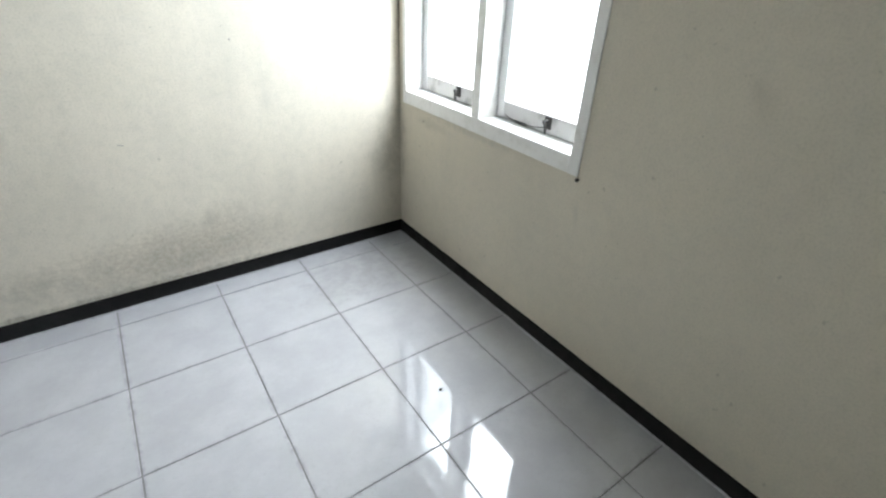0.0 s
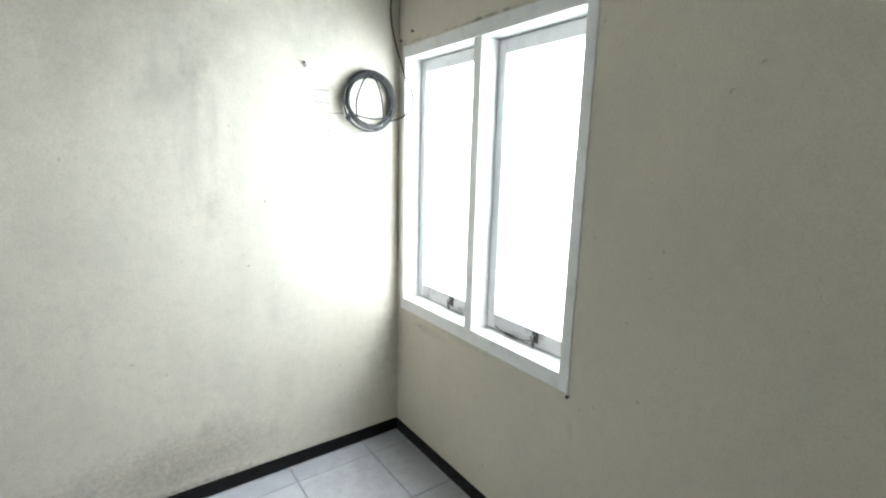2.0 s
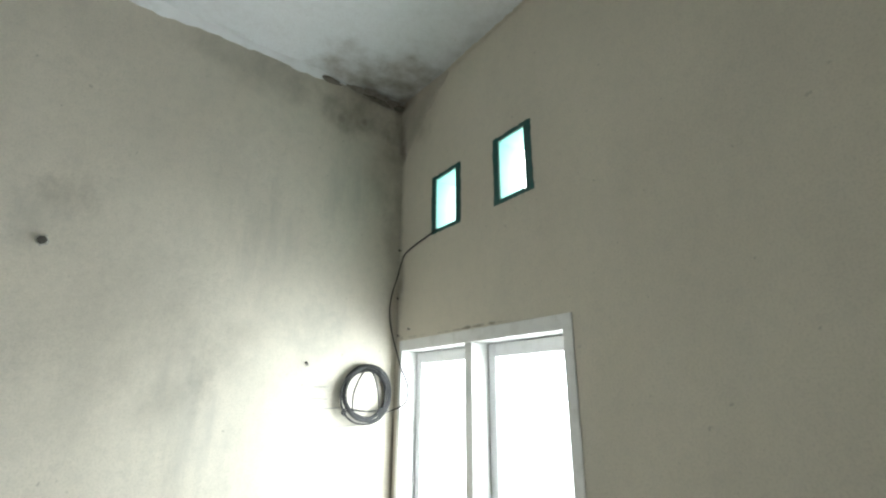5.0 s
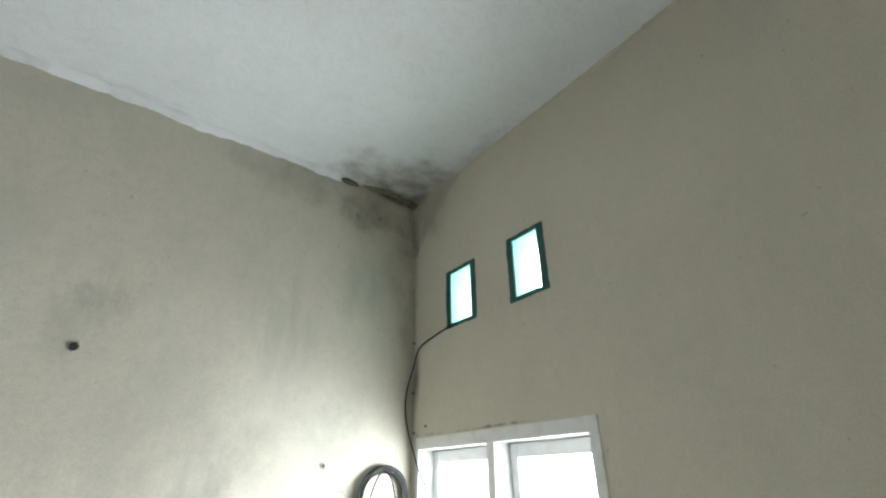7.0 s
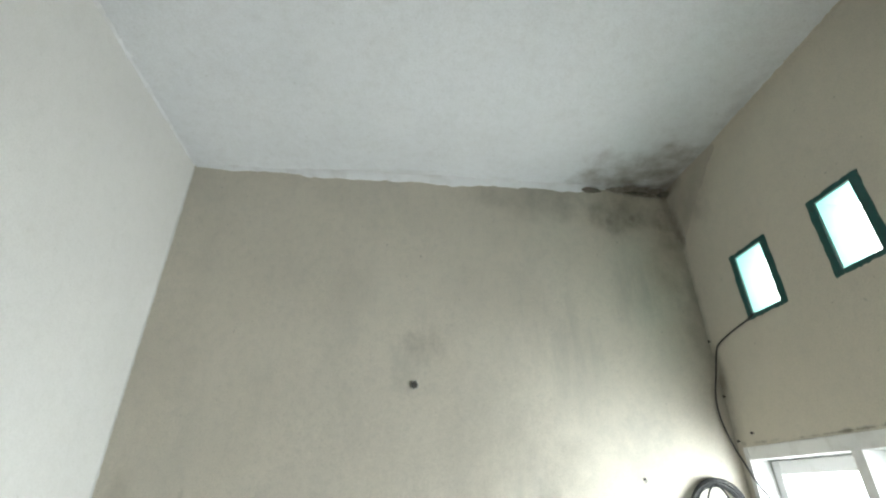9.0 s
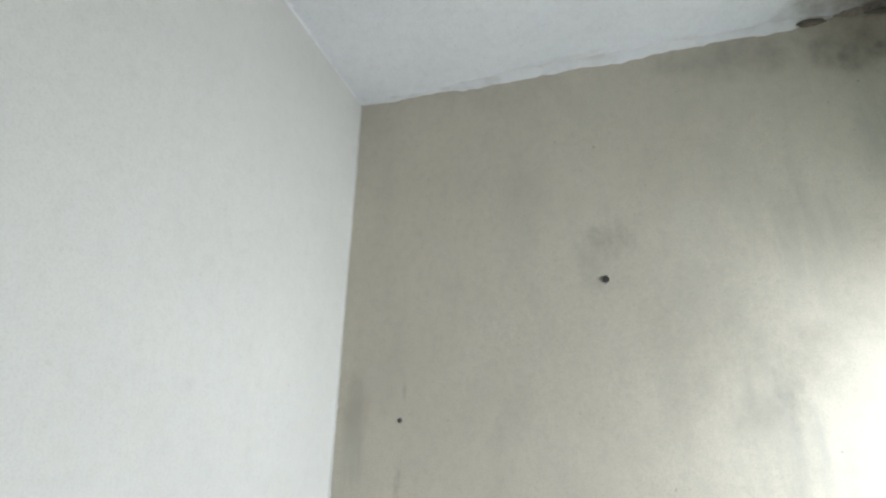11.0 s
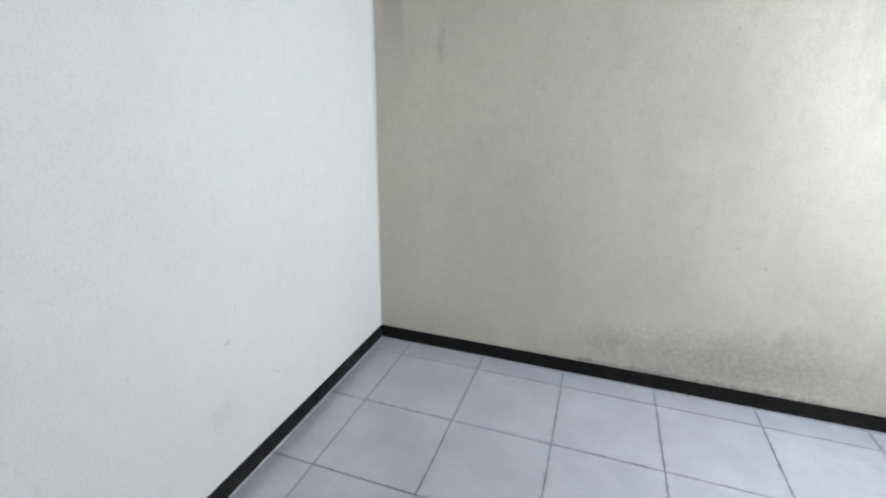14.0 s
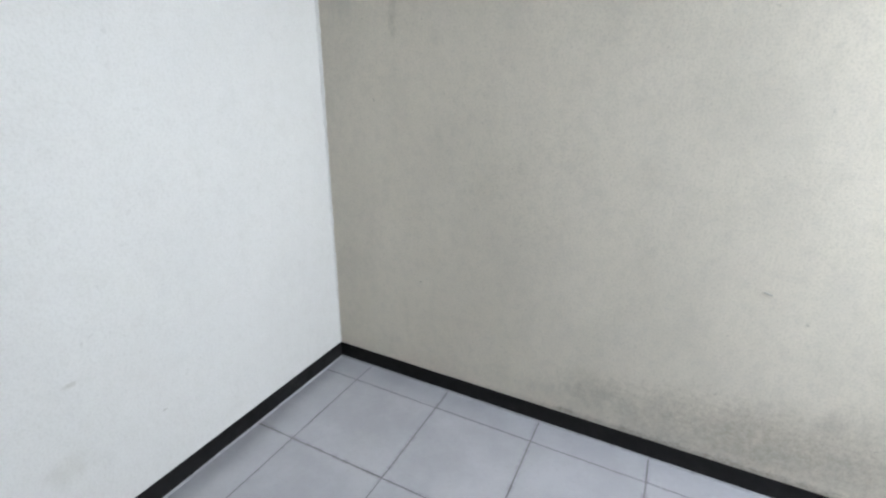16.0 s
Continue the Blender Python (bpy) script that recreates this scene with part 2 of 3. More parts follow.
def tile_glaze():
    n = Nodes("glazed white floor tile", 0.09)
    info = n.t.nodes.new("ShaderNodeObjectInfo").outputs["Random"]
    cloud = n.noise(5, 6, (1, 1, 1), 0.65)
    grit = n.noise(70, 4)
    colour = n.mix(n.ramp(cloud, 0.35, 0.7), (0.40, 0.403, 0.428), (0.465, 0.468, 0.493))
    colour = n.mix(n.math("MULTIPLY", info, 0.25), colour, (0.42, 0.43, 0.455))
    colour = n.mix(n.math("MULTIPLY", n.ramp(grit, 0.52, 0.75), 0.30), colour, (0.36, 0.36, 0.37))
    dirt = n.noise(2.6, 6, (1, 1, 1), 0.66, (4, 1, 0))
    colour = n.mix(n.math("MULTIPLY", n.ramp(dirt, 0.5, 0.78), 0.35), colour, (0.40, 0.40, 0.39))
    grime = n.blot((-0.40, -0.28, 0.0), (0.75, 0.45, 0.3), n.noise(17, 8, (1, 1, 1), 0.72, (6, 2, 0)))
    colour = n.mix(n.math("MULTIPLY", grime, 0.26), colour, (0.20, 0.195, 0.18))
    gen = n.t.nodes.new("ShaderNodeTexCoord").outputs["Object"]
    side = n.t.nodes.new("ShaderNodeSeparateXYZ")
    n.put(side.inputs[0], gen)
    far = n.math("MAXIMUM", n.math("ABSOLUTE", side.outputs[0]), n.math("ABSOLUTE", side.outputs[1]))
    seam = n.math("MULTIPLY", n.ramp(far, 0.184, 0.200), n.ramp(n.noise(24, 6, (1, 1, 1), 0.7), 0.42, 0.62))
    colour = n.mix(n.math("MULTIPLY", seam, 0.48), colour, (0.22, 0.22, 0.215))
    n.b.inputs["Specular IOR Level"].default_value = 0.95
    n.bump(n.noise(9, 3), 0.012, 0.003)
    return n.done(colour, n.ramp(n.noise(11, 5), 0.35, 0.8, 0.02, 0.075))


def plain(name, colour, dirt, roughness, metallic=0.0, scale=12.0, amount=0.5):
    n = Nodes(name, roughness, metallic)
    a = n.noise(scale, 6, (1, 1, 1), 0.62)
    c = n.mix(n.math("MULTIPLY", n.ramp(a, 0.45, 0.75), amount), colour, dirt)
    n.bump(n.noise(scale * 5, 4), 0.12, 0.002)
    return n.done(c, n.ramp(n.noise(scale * 1.7, 4), 0.3, 0.8, roughness * 0.8, min(1.0, roughness * 1.35)))


tile_mat = tile_glaze()
grout_mat = plain("grey tile grout", (0.20, 0.20, 0.20), (0.045, 0.045, 0.042), 0.9, 0, 3.2, 1.0)
skirt_mat = plain("black glazed skirting tile", (0.009, 0.0085, 0.0085), (0.022, 0.02, 0.019), 0.5, 0, 14, 0.5)
skirt_mat.node_tree.nodes["Principled BSDF"].inputs["Specular IOR Level"].default_value = 0.15
wood_white = plain("white gloss paint on wood", (0.80, 0.795, 0.78), (0.52, 0.50, 0.46), 0.38, 0, 13, 0.45)
sash_white = plain("weathered white paint on wood", (0.75, 0.75, 0.75), (0.52, 0.51, 0.49), 0.5, 0, 16, 0.3)
rail_dirty = plain("dirty peeling white paint", (0.56, 0.55, 0.545), (0.13, 0.12, 0.11), 0.6, 0, 9, 0.85)
vent_green = plain("dark green gloss paint", (0.010, 0.085, 0.075), (0.022, 0.05, 0.045), 0.45, 0, 25, 0.7)
vent_pale = plain("pale turquoise paint", (0.38, 0.74, 0.69), (0.46, 0.70, 0.66), 0.6, 0, 18, 0.5)
cable_mat = plain("black rubber cable", (0.012, 0.012, 0.013), (0.035, 0.035, 0.035), 0.55, 0, 60, 0.6)
iron_mat = plain("dark rusty iron", (0.040, 0.038, 0.037), (0.095, 0.075, 0.062), 0.6, 0.5, 60, 0.6)
hole_mat = plain("dark plug in the wall", (0.05, 0.045, 0.04), (0.13, 0.12, 0.10), 0.9, 0, 70, 0.6)
crater_mat = plain("crumbled grey plaster", (0.40, 0.385, 0.34), (0.18, 0.17, 0.15), 0.95, 0, 60, 0.8)
fillet_mat = plain("white plaster and ceiling paint", (0.84, 0.85, 0.855), (0.50, 0.48, 0.44), 0.85, 0, 9, 0.4)
mortar_mat = plain("crumbled brown mortar, damp and mouldy", (0.36, 0.32, 0.265), (0.11, 0.092, 0.075), 0.95, 0, 18, 0.85)
chip_mat = plain("dark broken plaster", (0.20, 0.175, 0.14), (0.07, 0.06, 0.048), 0.95, 0, 26, 0.8)
bead_mat = plain("grey cement bead", (0.36, 0.36, 0.375), (0.16, 0.16, 0.16), 0.85, 0, 30, 0.7)
scuff_mat = plain("grey scuff marks", (0.34, 0.325, 0.29), (0.52, 0.49, 0.43), 0.9, 0, 40, 0.7)
concrete_mat = plain("pale concrete yard", (0.42, 0.41, 0.39), (0.30, 0.29, 0.27), 0.9, 0, 0.8, 0.7)
outer_mat = plain("outer wall render", (0.55, 0.54, 0.50), (0.38, 0.37, 0.34), 0.9, 0, 2, 0.6)


def window_glass():
    m = bpy.data.materials.new("clear window glass")
    m.use_nodes = True
    b = m.node_tree.nodes["Principled BSDF"]
    b.inputs["Base Color"].default_value = (0.97, 0.99, 0.98, 1)
    b.inputs["Roughness"].default_value = 0.02
    b.inputs["Transmission Weight"].default_value = 1.0
    b.inputs["IOR"].default_value = 1.45
    return m


glass_mat = window_glass()


# ---- mesh helpers ----
def mesh_object(name, bm, material, parent=None, label="", smooth=False):
    me = bpy.data.meshes.new(name)
    bmesh.ops.recalc_face_normals(bm, faces=bm.faces)
    if smooth:
        for f in bm.faces:
            f.smooth = True
    bm.to_mesh(me)
    bm.free()
    me.materials.append(material)
    ob = new(name, me)
    if parent is not None:
        ob.parent = parent
    if label:
        ob["label"] = label
    return ob


def part(name, bm, material, parent, label="", smooth=False):
    return mesh_object(name, bm, material, parent, label, smooth)


def box(x0, x1, y0, y1, z0, z1, bevel=0.0, bm=None):
    bm = bm or bmesh.new()
    made = bmesh.ops.create_cube(bm, size=1.0)["verts"]
    for v in made:
        v.co = Vector(((x0 + x1) / 2 + v.co.x * (x1 - x0), (y0 + y1) / 2 + v.co.y * (y1 - y0), (z0 + z1) / 2 + v.co.z * (z1 - z0)))
    if bevel:
        bmesh.ops.bevel(bm, geom=list({e for v in made for e in v.link_edges}), offset=bevel, segments=2, affect="EDGES", profile=0.6)
    return bm


def tube(points, radius, sides=8, closed=False, bm=None):
    """A round cable along a list of points."""
    bm = bm or bmesh.new()
    pts = [Vector(p) for p in points]
    n = len(pts)
    rings = []
    side = None
    for i, p in enumerate(pts):
        a = pts[(i - 1) % n] if closed or i else p
        b = pts[(i + 1) % n] if closed or i < n - 1 else p
        d = (b - a).normalized()
        if side is None:
            side = d.orthogonal().normalized()
        side = (side - d * side.dot(d)).normalized()
        other = d.cross(side)
        rings.append([bm.verts.new(p + radius * (math.cos(2 * math.pi * k / sides) * side + math.sin(2 * math.pi * k / sides) * other)) for k in range(sides)])
    for i in range(n if closed else n - 1):
        a, b = rings[i], rings[(i + 1) % n]
        shift = 0
        if closed and i == n - 1:
            shift = min(range(sides), key=lambda s: (a[0].co - b[s].co).length)
        for k in range(sides):
            bm.faces.new((a[k], a[(k + 1) % sides], b[(k + 1 + shift) % sides], b[(k + shift) % sides]))
    if not closed:
        bm.faces.new(rings[0][::-1])
        bm.faces.new(rings[-1])
    return bm


def smooth_path(points, steps=10):
    """Catmull-Rom through the given points."""
    p = [Vector(q) for q in points]
    p = [2 * p[0] - p[1]] + p + [2 * p[-1] - p[-2]]
    out = []
    for i in range(1, len(p) - 2):
        for s in range(steps):
            t = s / steps
            a, b, c, d = p[i - 1:i + 3]
            out.append(0.5 * (2 * b + (c - a) * t + (2 * a - 5 * b + 4 * c - d) * t * t + (3 * b - a - 3 * c + d) * t ** 3))
    return out + [p[-2]]


def steps_between(a, b, extra, step):
    """Cut points from a to b that include the extra ones."""
    cuts = sorted({a, b, *extra})
    out = []
    for p, q in zip(cuts, cuts[1:]):
        k = max(1, round((q - p) / step))
        out += [p + (q - p) * i / k for i in range(k)]
    return out + [b]


def slab(name, place, us, vs, thick, material, holes=(), wave=0.003):
    """A plastered wall or ceiling: place(u, v, depth) gives the point; holes (u0, u1, v0, v1) go right through. The face waves a little."""
    bm = bmesh.new()
    inside = lambda u, v: any(h[0] - 1e-4 < u < h[1] + 1e-4 and h[2] - 1e-4 < v < h[3] + 1e-4 for h in holes)
    margin = lambda u, v: any(h[0] - 0.02 < u < h[1] + 0.02 and h[2] - 0.02 < v < h[3] + 0.02 for h in holes)
    front, back = {}, {}
    for i, u in enumerate(us):
        for j, v in enumerate(vs):
            p = place(u, v, 0)
            w = 0 if margin(u, v) else wave * min(1.0, max(0.0, (p.z - 0.08) * 6)) * (noise.noise(p * 1.7) + 0.6 * noise.noise(p * 6.0))
            front[i, j] = bm.verts.new(place(u, v, w))
            back[i, j] = bm.verts.new(place(u, v, thick))
    solid = {(i, j) for i in range(len(us) - 1) for j in range(len(vs) - 1)
             if not inside((us[i] + us[i + 1]) / 2, (vs[j] + vs[j + 1]) / 2)}
    for i, j in solid:
        ring = [(i, j), (i + 1, j), (i + 1, j + 1), (i, j + 1)]
        bm.faces.new([front[k] for k in ring])
        bm.faces.new([back[k] for k in reversed(ring)])
        for (di, dj), a, b in (((0, -1), 0, 1), ((1, 0), 1, 2), ((0, 1), 2, 3), ((-1, 0), 3, 0)):
            if (i + di, j + dj) not in solid:
                bm.faces.new((front[ring[a]], back[ring[a]], back[ring[b]], front[ring[b]]))
    loose = [v for v in bm.verts if not v.link_faces]
    bmesh.ops.delete(bm, geom=loose, context="VERTS")
    return mesh_object(name, bm, material)


# ---- structure ----
ground = mesh_object("ground", box(-400, 400, -400, 400, -0.6, -0.35), concrete_mat)
tagged(ground, "pale concrete yard outside the house", "ground", kind="structure")

wall_north = slab("wall_north", lambda u, v, d: Vector((u, d, v)), steps_between(XW - 0.15, 0.15, (), 0.07), steps_between(-0.12, H + 0.12, (), 0.07), 0.15, paint_north)
tagged(wall_north, "cream painted plaster wall with damp streaks and mould", "wall", kind="structure")
wall_east = slab("wall_east", lambda u, v, d: Vector((d, u, v)), steps_between(YS, -0.0005, [WIN[0], WIN[1]] + [c for q in VENTS for c in q[:2]], 0.07),
                 steps_between(-0.12, H + 0.12, [WIN[2], WIN[3], VENTS[0][2], VENTS[0][3]], 0.07), 0.15, paint_east, [WIN] + VENTS)
tagged(wall_east, "cream painted plaster wall with window and two vents", "wall", kind="structure")
wall_west = slab("wall_west", lambda u, v, d: Vector((XW - d, u, v)), steps_between(YS, -0.0005, (), 0.07), steps_between(-0.12, H + 0.12, (), 0.07), 0.15, paint_west)
tagged(wall_west, "plain white painted plaster wall", "wall", kind="structure")
# never in view; its distance is chosen to weaken the bounced light
wall_south = slab("wall_south", lambda u, v, d: Vector((u, YS - d, v)), steps_between(XW - 0.15, 0.15, (), 0.3), steps_between(-0.12, H + 0.12, (), 0.3), 0.15, paint_east)
tagged(wall_south, "unseen cream painted plaster wall that closes the room", "wall", kind="structure")
ceiling = slab("ceiling", lambda u, v, d: Vector((u, v, H + d)), steps_between(XW + 0.001, -0.001, (), 0.08), steps_between(YS + 0.001, -0.001, (), 0.08), 0.12, paint_ceiling, wave=0.004)
tagged(ceiling, "white painted plaster ceiling with a mouldy corner", "ceiling", kind="structure")


def fillet(name, along, label, size, seed, rag=0.06, material=None):
    """A ragged run of plaster and paint in the angle between wall and ceiling. along(s, out, down) gives the point."""
    bm = bmesh.new()
    rows = []
    for i in range(261):
        s = i / 260
        q = Vector((s * 9, seed, 0))
        grow = size * (0.7 + 0.7 * noise.noise(q * 0.7) + 0.22 * noise.noise(q * 4.1) + rag * noise.noise(q * 13.0) + rag * noise.noise(q * 31.0))
        grow = max(0.005, grow * min(1.0, s * 7, (1 - s) * 12))
        drop = max(0.008, grow * (0.9 + 0.3 * noise.noise(q * 1.3 + Vector((0, 5, 0)))))
        rows.append([bm.verts.new(along(s, o, d)) for o, d in ((-0.004, drop), (0.004, drop), (grow * 0.3, drop * 0.35), (grow, 0.004), (grow, -0.006))])
    for a, b in zip(rows, rows[1:]):
        for k in range(4):
            bm.faces.new((a[k], a[k + 1], b[k + 1], b[k]))
    ob = mesh_object(name, bm, material or fillet_mat, smooth=True)
    return tagged(ob, label, "trim", kind="structure")


fillet("trim_north", lambda s, o, d: Vector((-0.40 + s * (XW + 0.41), -o, H - d)), "ragged white plaster run where wall meets ceiling", 0.058, 2)
fillet("trim_west", lambda s, o, d: Vector((XW + o, -0.01 + s * (YS + 0.02), H - d)), "ragged white paint edge where wall meets ceiling", 0.026, 9, 0.45)


fillet("trim_east", lambda s, o, d: Vector((-o, -0.05 + s * (YS + 0.06), H - d)), "ragged cream paint edge where wall meets ceiling", 0.016, 23, 0.5, paint_east)
fillet("trim_corner", lambda s, o, d: Vector((XW + d * 0.6, -o * 0.9, 0.08 + s * (H - 0.1))), "lumpy white plaster edge in the wall corner", 0.015, 17, 0.5, paint_west)


fillet("trim_mortar", lambda s, o, d: Vector((-0.002 - s * 0.40, -o, H - d)), "crumbled brown mortar ledge in the damp ceiling corner", 0.036, 41, 0.55, mortar_mat)


def corner_plaster():
    """A lumpy patch of old plaster that fills the angle of the east wall below the damp ceiling corner."""
    bm = bmesh.new()
    grid = []
    for i in range(29):
        u = i / 28
        y = -0.002 - 0.46 * u
        low = 3.13 + 0.40 * u ** 0.8 - 0.02 + 0.018 * noise.noise(Vector((u * 7, 3, 1))) + 0.010 * noise.noise(Vector((u * 23, 8, 1)))
        low = min(low, H - 0.004)
        row = []
        for j in range(13):
            v = j / 12
            z = H + 0.003 + (low - H - 0.003) * v
            q = Vector((0, y * 16, z * 16))
            d = 0.007 + 0.022 * (1 - v) ** 2 * (1 - u) + 0.004 * noise.noise(q) + 0.002 * noise.noise(q * 3.1)
            if j == 12:
                d = -0.002
            row.append(bm.verts.new((-d, y, z)))
        grid.append(row)
    for a, b in zip(grid, grid[1:]):
        for k in range(12):
            bm.faces.new((a[k], a[k + 1], b[k + 1], b[k]))
    ob = mesh_object("trim_plaster", bm, paint_patch, smooth=True)
    return tagged(ob, "lumpy damp plaster patch in the ceiling corner", "trim", kind="structure")


def broken_plaster(name, centre, radii, seed):
    """A dark broken lump of plaster stuck in the angle of wall and ceiling."""
    bm = bmesh.new()
    bmesh.ops.create_icosphere(bm, subdivisions=3, radius=1.0)
    for v in bm.verts:
        k = 1 + 0.35 * noise.noise(v.co * 1.6 + Vector((seed, 0, 0))) + 0.16 * noise.noise(v.co * 5 + Vector((0, seed, 0)))
        v.co = Vector(centre) + Vector((v.co.x * radii[0], v.co.y * radii[1], v.co.z * radii[2])) * k
    ob = mesh_object(name, bm, chip_mat)
    return tagged(ob, "dark broken lump of plaster under the ceiling edge", "trim", kind="structure")


corner_plaster()
broken_plaster("trim_lump_1", (-0.50, -0.012, 3.507), (0.062, 0.016, 0.017), 3)
broken_plaster("trim_lump_2", (-0.045, -0.020, 3.497), (0.040, 0.022, 0.015), 8)
broken_plaster("trim_lump_3", (-0.21, -0.012, 3.503), (0.075, 0.012, 0.008), 5)


def baseboard(name, x0, x1, y0, y1):
    ob = mesh_object(name, box(x0, x1, y0, y1, 0.007, 0.077, 0.0012), skirt_mat)
    return tagged(ob, "black glazed tile skirting along the wall", "baseboard", kind="structure")


baseboard("baseboard_north", XW + 0.001, -0.001, -0.004, 0.012)
baseboard("baseboard_east", -0.004, 0.012, YS + 0.001, -0.0045)
baseboard("baseboard_west", XW - 0.012, XW + 0.004, YS + 0.001, -0.0045)
baseboard("baseboard_south", XW + 0.0045, -0.0045, YS - 0.012, YS + 0.004)

def mortar_bead(name, start, end, inward):
    """The uneven cement bead between the floor tiles and the skirting."""
    a, b, n_in = Vector(start), Vector(end), Vector(inward)
    bm = bmesh.new()
    rows = []
    count = 90
    for i in range(count + 1):
        p = a.lerp(b, i / count)
        w = 0.0058 + 0.0025 * noise.noise(p * 14) + 0.002 * noise.noise(p * 45)
        h = 0.0075 + 0.0025 * noise.noise(p * 11 + Vector((3, 1, 0))) + 0.002 * noise.noise(p * 50)
        rows.append([bm.verts.new(q) for q in (p - n_in * 0.004 + Vector((0, 0, h)), p + n_in * 0.0045 + Vector((0, 0, h)), p + n_in * w + Vector((0, 0, h * 0.4)), p + n_in * (w + 0.002) + Vector((0, 0, -0.004)))])
    for r, q in zip(rows, rows[1:]):
        for k in range(3):
            bm.faces.new((r[k], r[k + 1], q[k + 1], q[k]))
    ob = mesh_object(name, bm, bead_mat, smooth=True)
    return tagged(ob, "grey cement bead under the black skirting", "trim", kind="structure")


mortar_bead("trim_floor_north", (XW, 0, 0), (0, 0, 0), (0, -1, 0))
mortar_bead("trim_floor_east", (0, YS, 0), (0, 0, 0), (-1, 0, 0))
mortar_bead("trim_floor_west", (XW, YS, 0), (XW, 0, 0), (1, 0, 0))

floor = mesh_object("floor", box(XW - 0.1, 0.1, YS - 0.1, 0.1, -0.10, -0.0022), grout_mat)
tagged(floor, "white glazed ceramic floor tiles with grey joints", "floor", kind="structure")


# ---- window ----
window = new("window_1")
tagged(window, "white painted wooden two-casement window, closed and glaring with daylight", "window", kind="structure")
y0, y1, z0, z1 = WIN
IN_Y = ((-0.585, -0.066), (-1.125, -0.631))       # openings between the posts
IN_Z = (0.812, 2.022)
fx0, fx1 = -0.004, 0.142
part("window_frame", box(fx0, fx1, IN_Y[0][1], y1 - 0.0005, z0 + 0.0005, z1 - 0.0005, 0.003), wood_white, window)
part("jamb", box(fx0, fx1, y0 + 0.0005, IN_Y[1][0], z0 + 0.0005, z1 - 0.0005, 0.003), wood_white, window)
part("head", box(fx0 + 0.001, fx1, IN_Y[1][0] + 0.0002, IN_Y[0][1] - 0.0002, IN_Z[1], z1 - 0.0005, 0.003), wood_white, window)
part("window_sill", box(fx0 + 0.001, fx1, IN_Y[1][0] + 0.0002, IN_Y[0][1] - 0.0002, z0 + 0.0005, IN_Z[0], 0.003), wood_white, window)
part("mullion", box(fx0 + 0.002, fx1, IN_Y[1][1], IN_Y[0][0], IN_Z[0] + 0.0002, IN_Z[1] - 0.0002, 0.003), wood_white, window)


def latch(y, z, x, parent):
    """An iron window catch on a bottom rail: plate, pivot and lever in one small part."""
    bm = box(x - 0.005, x, y - 0.016, y + 0.016, z - 0.022, z + 0.022, 0.002)
    tube([(x - 0.004, y, z + 0.006), (x - 0.026, y, z + 0.006)], 0.008, 10, bm=bm)
    tube(smooth_path([(x - 0.022, y + 0.004, z + 0.008), (x - 0.03, y - 0.01, z + 0.002), (x - 0.034, y - 0.018, z - 0.014), (x - 0.03, y - 0.016, z - 0.028)], 5), 0.0055, 8, bm=bm)
    return part("latch", bm, iron_mat, parent, "dark iron window catch")


def sash(a, b, catch):
    """One casement between y = a and y = b."""
    gap, w, slim = 0.0055, 0.054, 0.042
    a, b = a + gap, b - gap
    lo, hi = IN_Z[0] + gap, IN_Z[1] - gap
    sx0, sx1 = 0.090, 0.124
    left = part("sash", box(sx0, sx1, b - slim, b, lo, hi, 0.003), sash_white, window, "weathered white casement")
    part("stile", box(sx0, sx1, a, a + slim, lo, hi, 0.003), sash_white, left)
    part("rail", box(sx0 + 0.001, sx1, a + slim + 0.0002, b - slim - 0.0002, lo, lo + 0.066, 0.003), rail_dirty, left, "dirty peeling bottom rail")
    part("rail", box(sx0 + 0.001, sx1, a + slim + 0.0002, b - slim - 0.0002, hi - w, hi, 0.003), sash_white, left)
    pane = part("pane", box(0.105, 0.109, a + slim - 0.004, b - slim + 0.004, lo + 0.062, hi - w + 0.004), glass_mat, left, "clear glass pane")
    pane.visible_shadow = False
    latch(catch, lo + 0.040, sx0, left)
    return left


sash(IN_Y[0][0], IN_Y[0][1], -0.372)
south_sash = sash(IN_Y[1][0], IN_Y[1][1], -0.925)
hook = tube(smooth_path([(0.084, -0.700, 0.834), (0.080, -0.725, 0.829), (0.076, -0.780, 0.826), (0.076, -0.850, 0.828), (0.080, -0.905, 0.838), (0.086, -0.925, 0.848)], 6), 0.0022, 8)
tube([(0.0765, -0.765, 0.8265), (0.0755, -0.795, 0.826), (0.0755, -0.825, 0.827)], 0.005, 8, bm=hook)
part("stay_hook", hook, iron_mat, south_sash, "thin dark iron stay hook", True)
for a, b in IN_Y:
    part("stop", box(0.126, 0.1415, a, a + 0.018, *IN_Z), sash_white, window)
    part("stop", box(0.126, 0.1415, b - 0.018, b, *IN_Z), sash_white, window)
    part("stop", box(0.126, 0.1415, a + 0.018, b - 0.018, IN_Z[0], IN_Z[0] + 0.018), sash_white, window)
    part("stop", box(0.126, 0.1415, a + 0.018, b - 0.018, IN_Z[1] - 0.018, IN_Z[1]), sash_white, window)


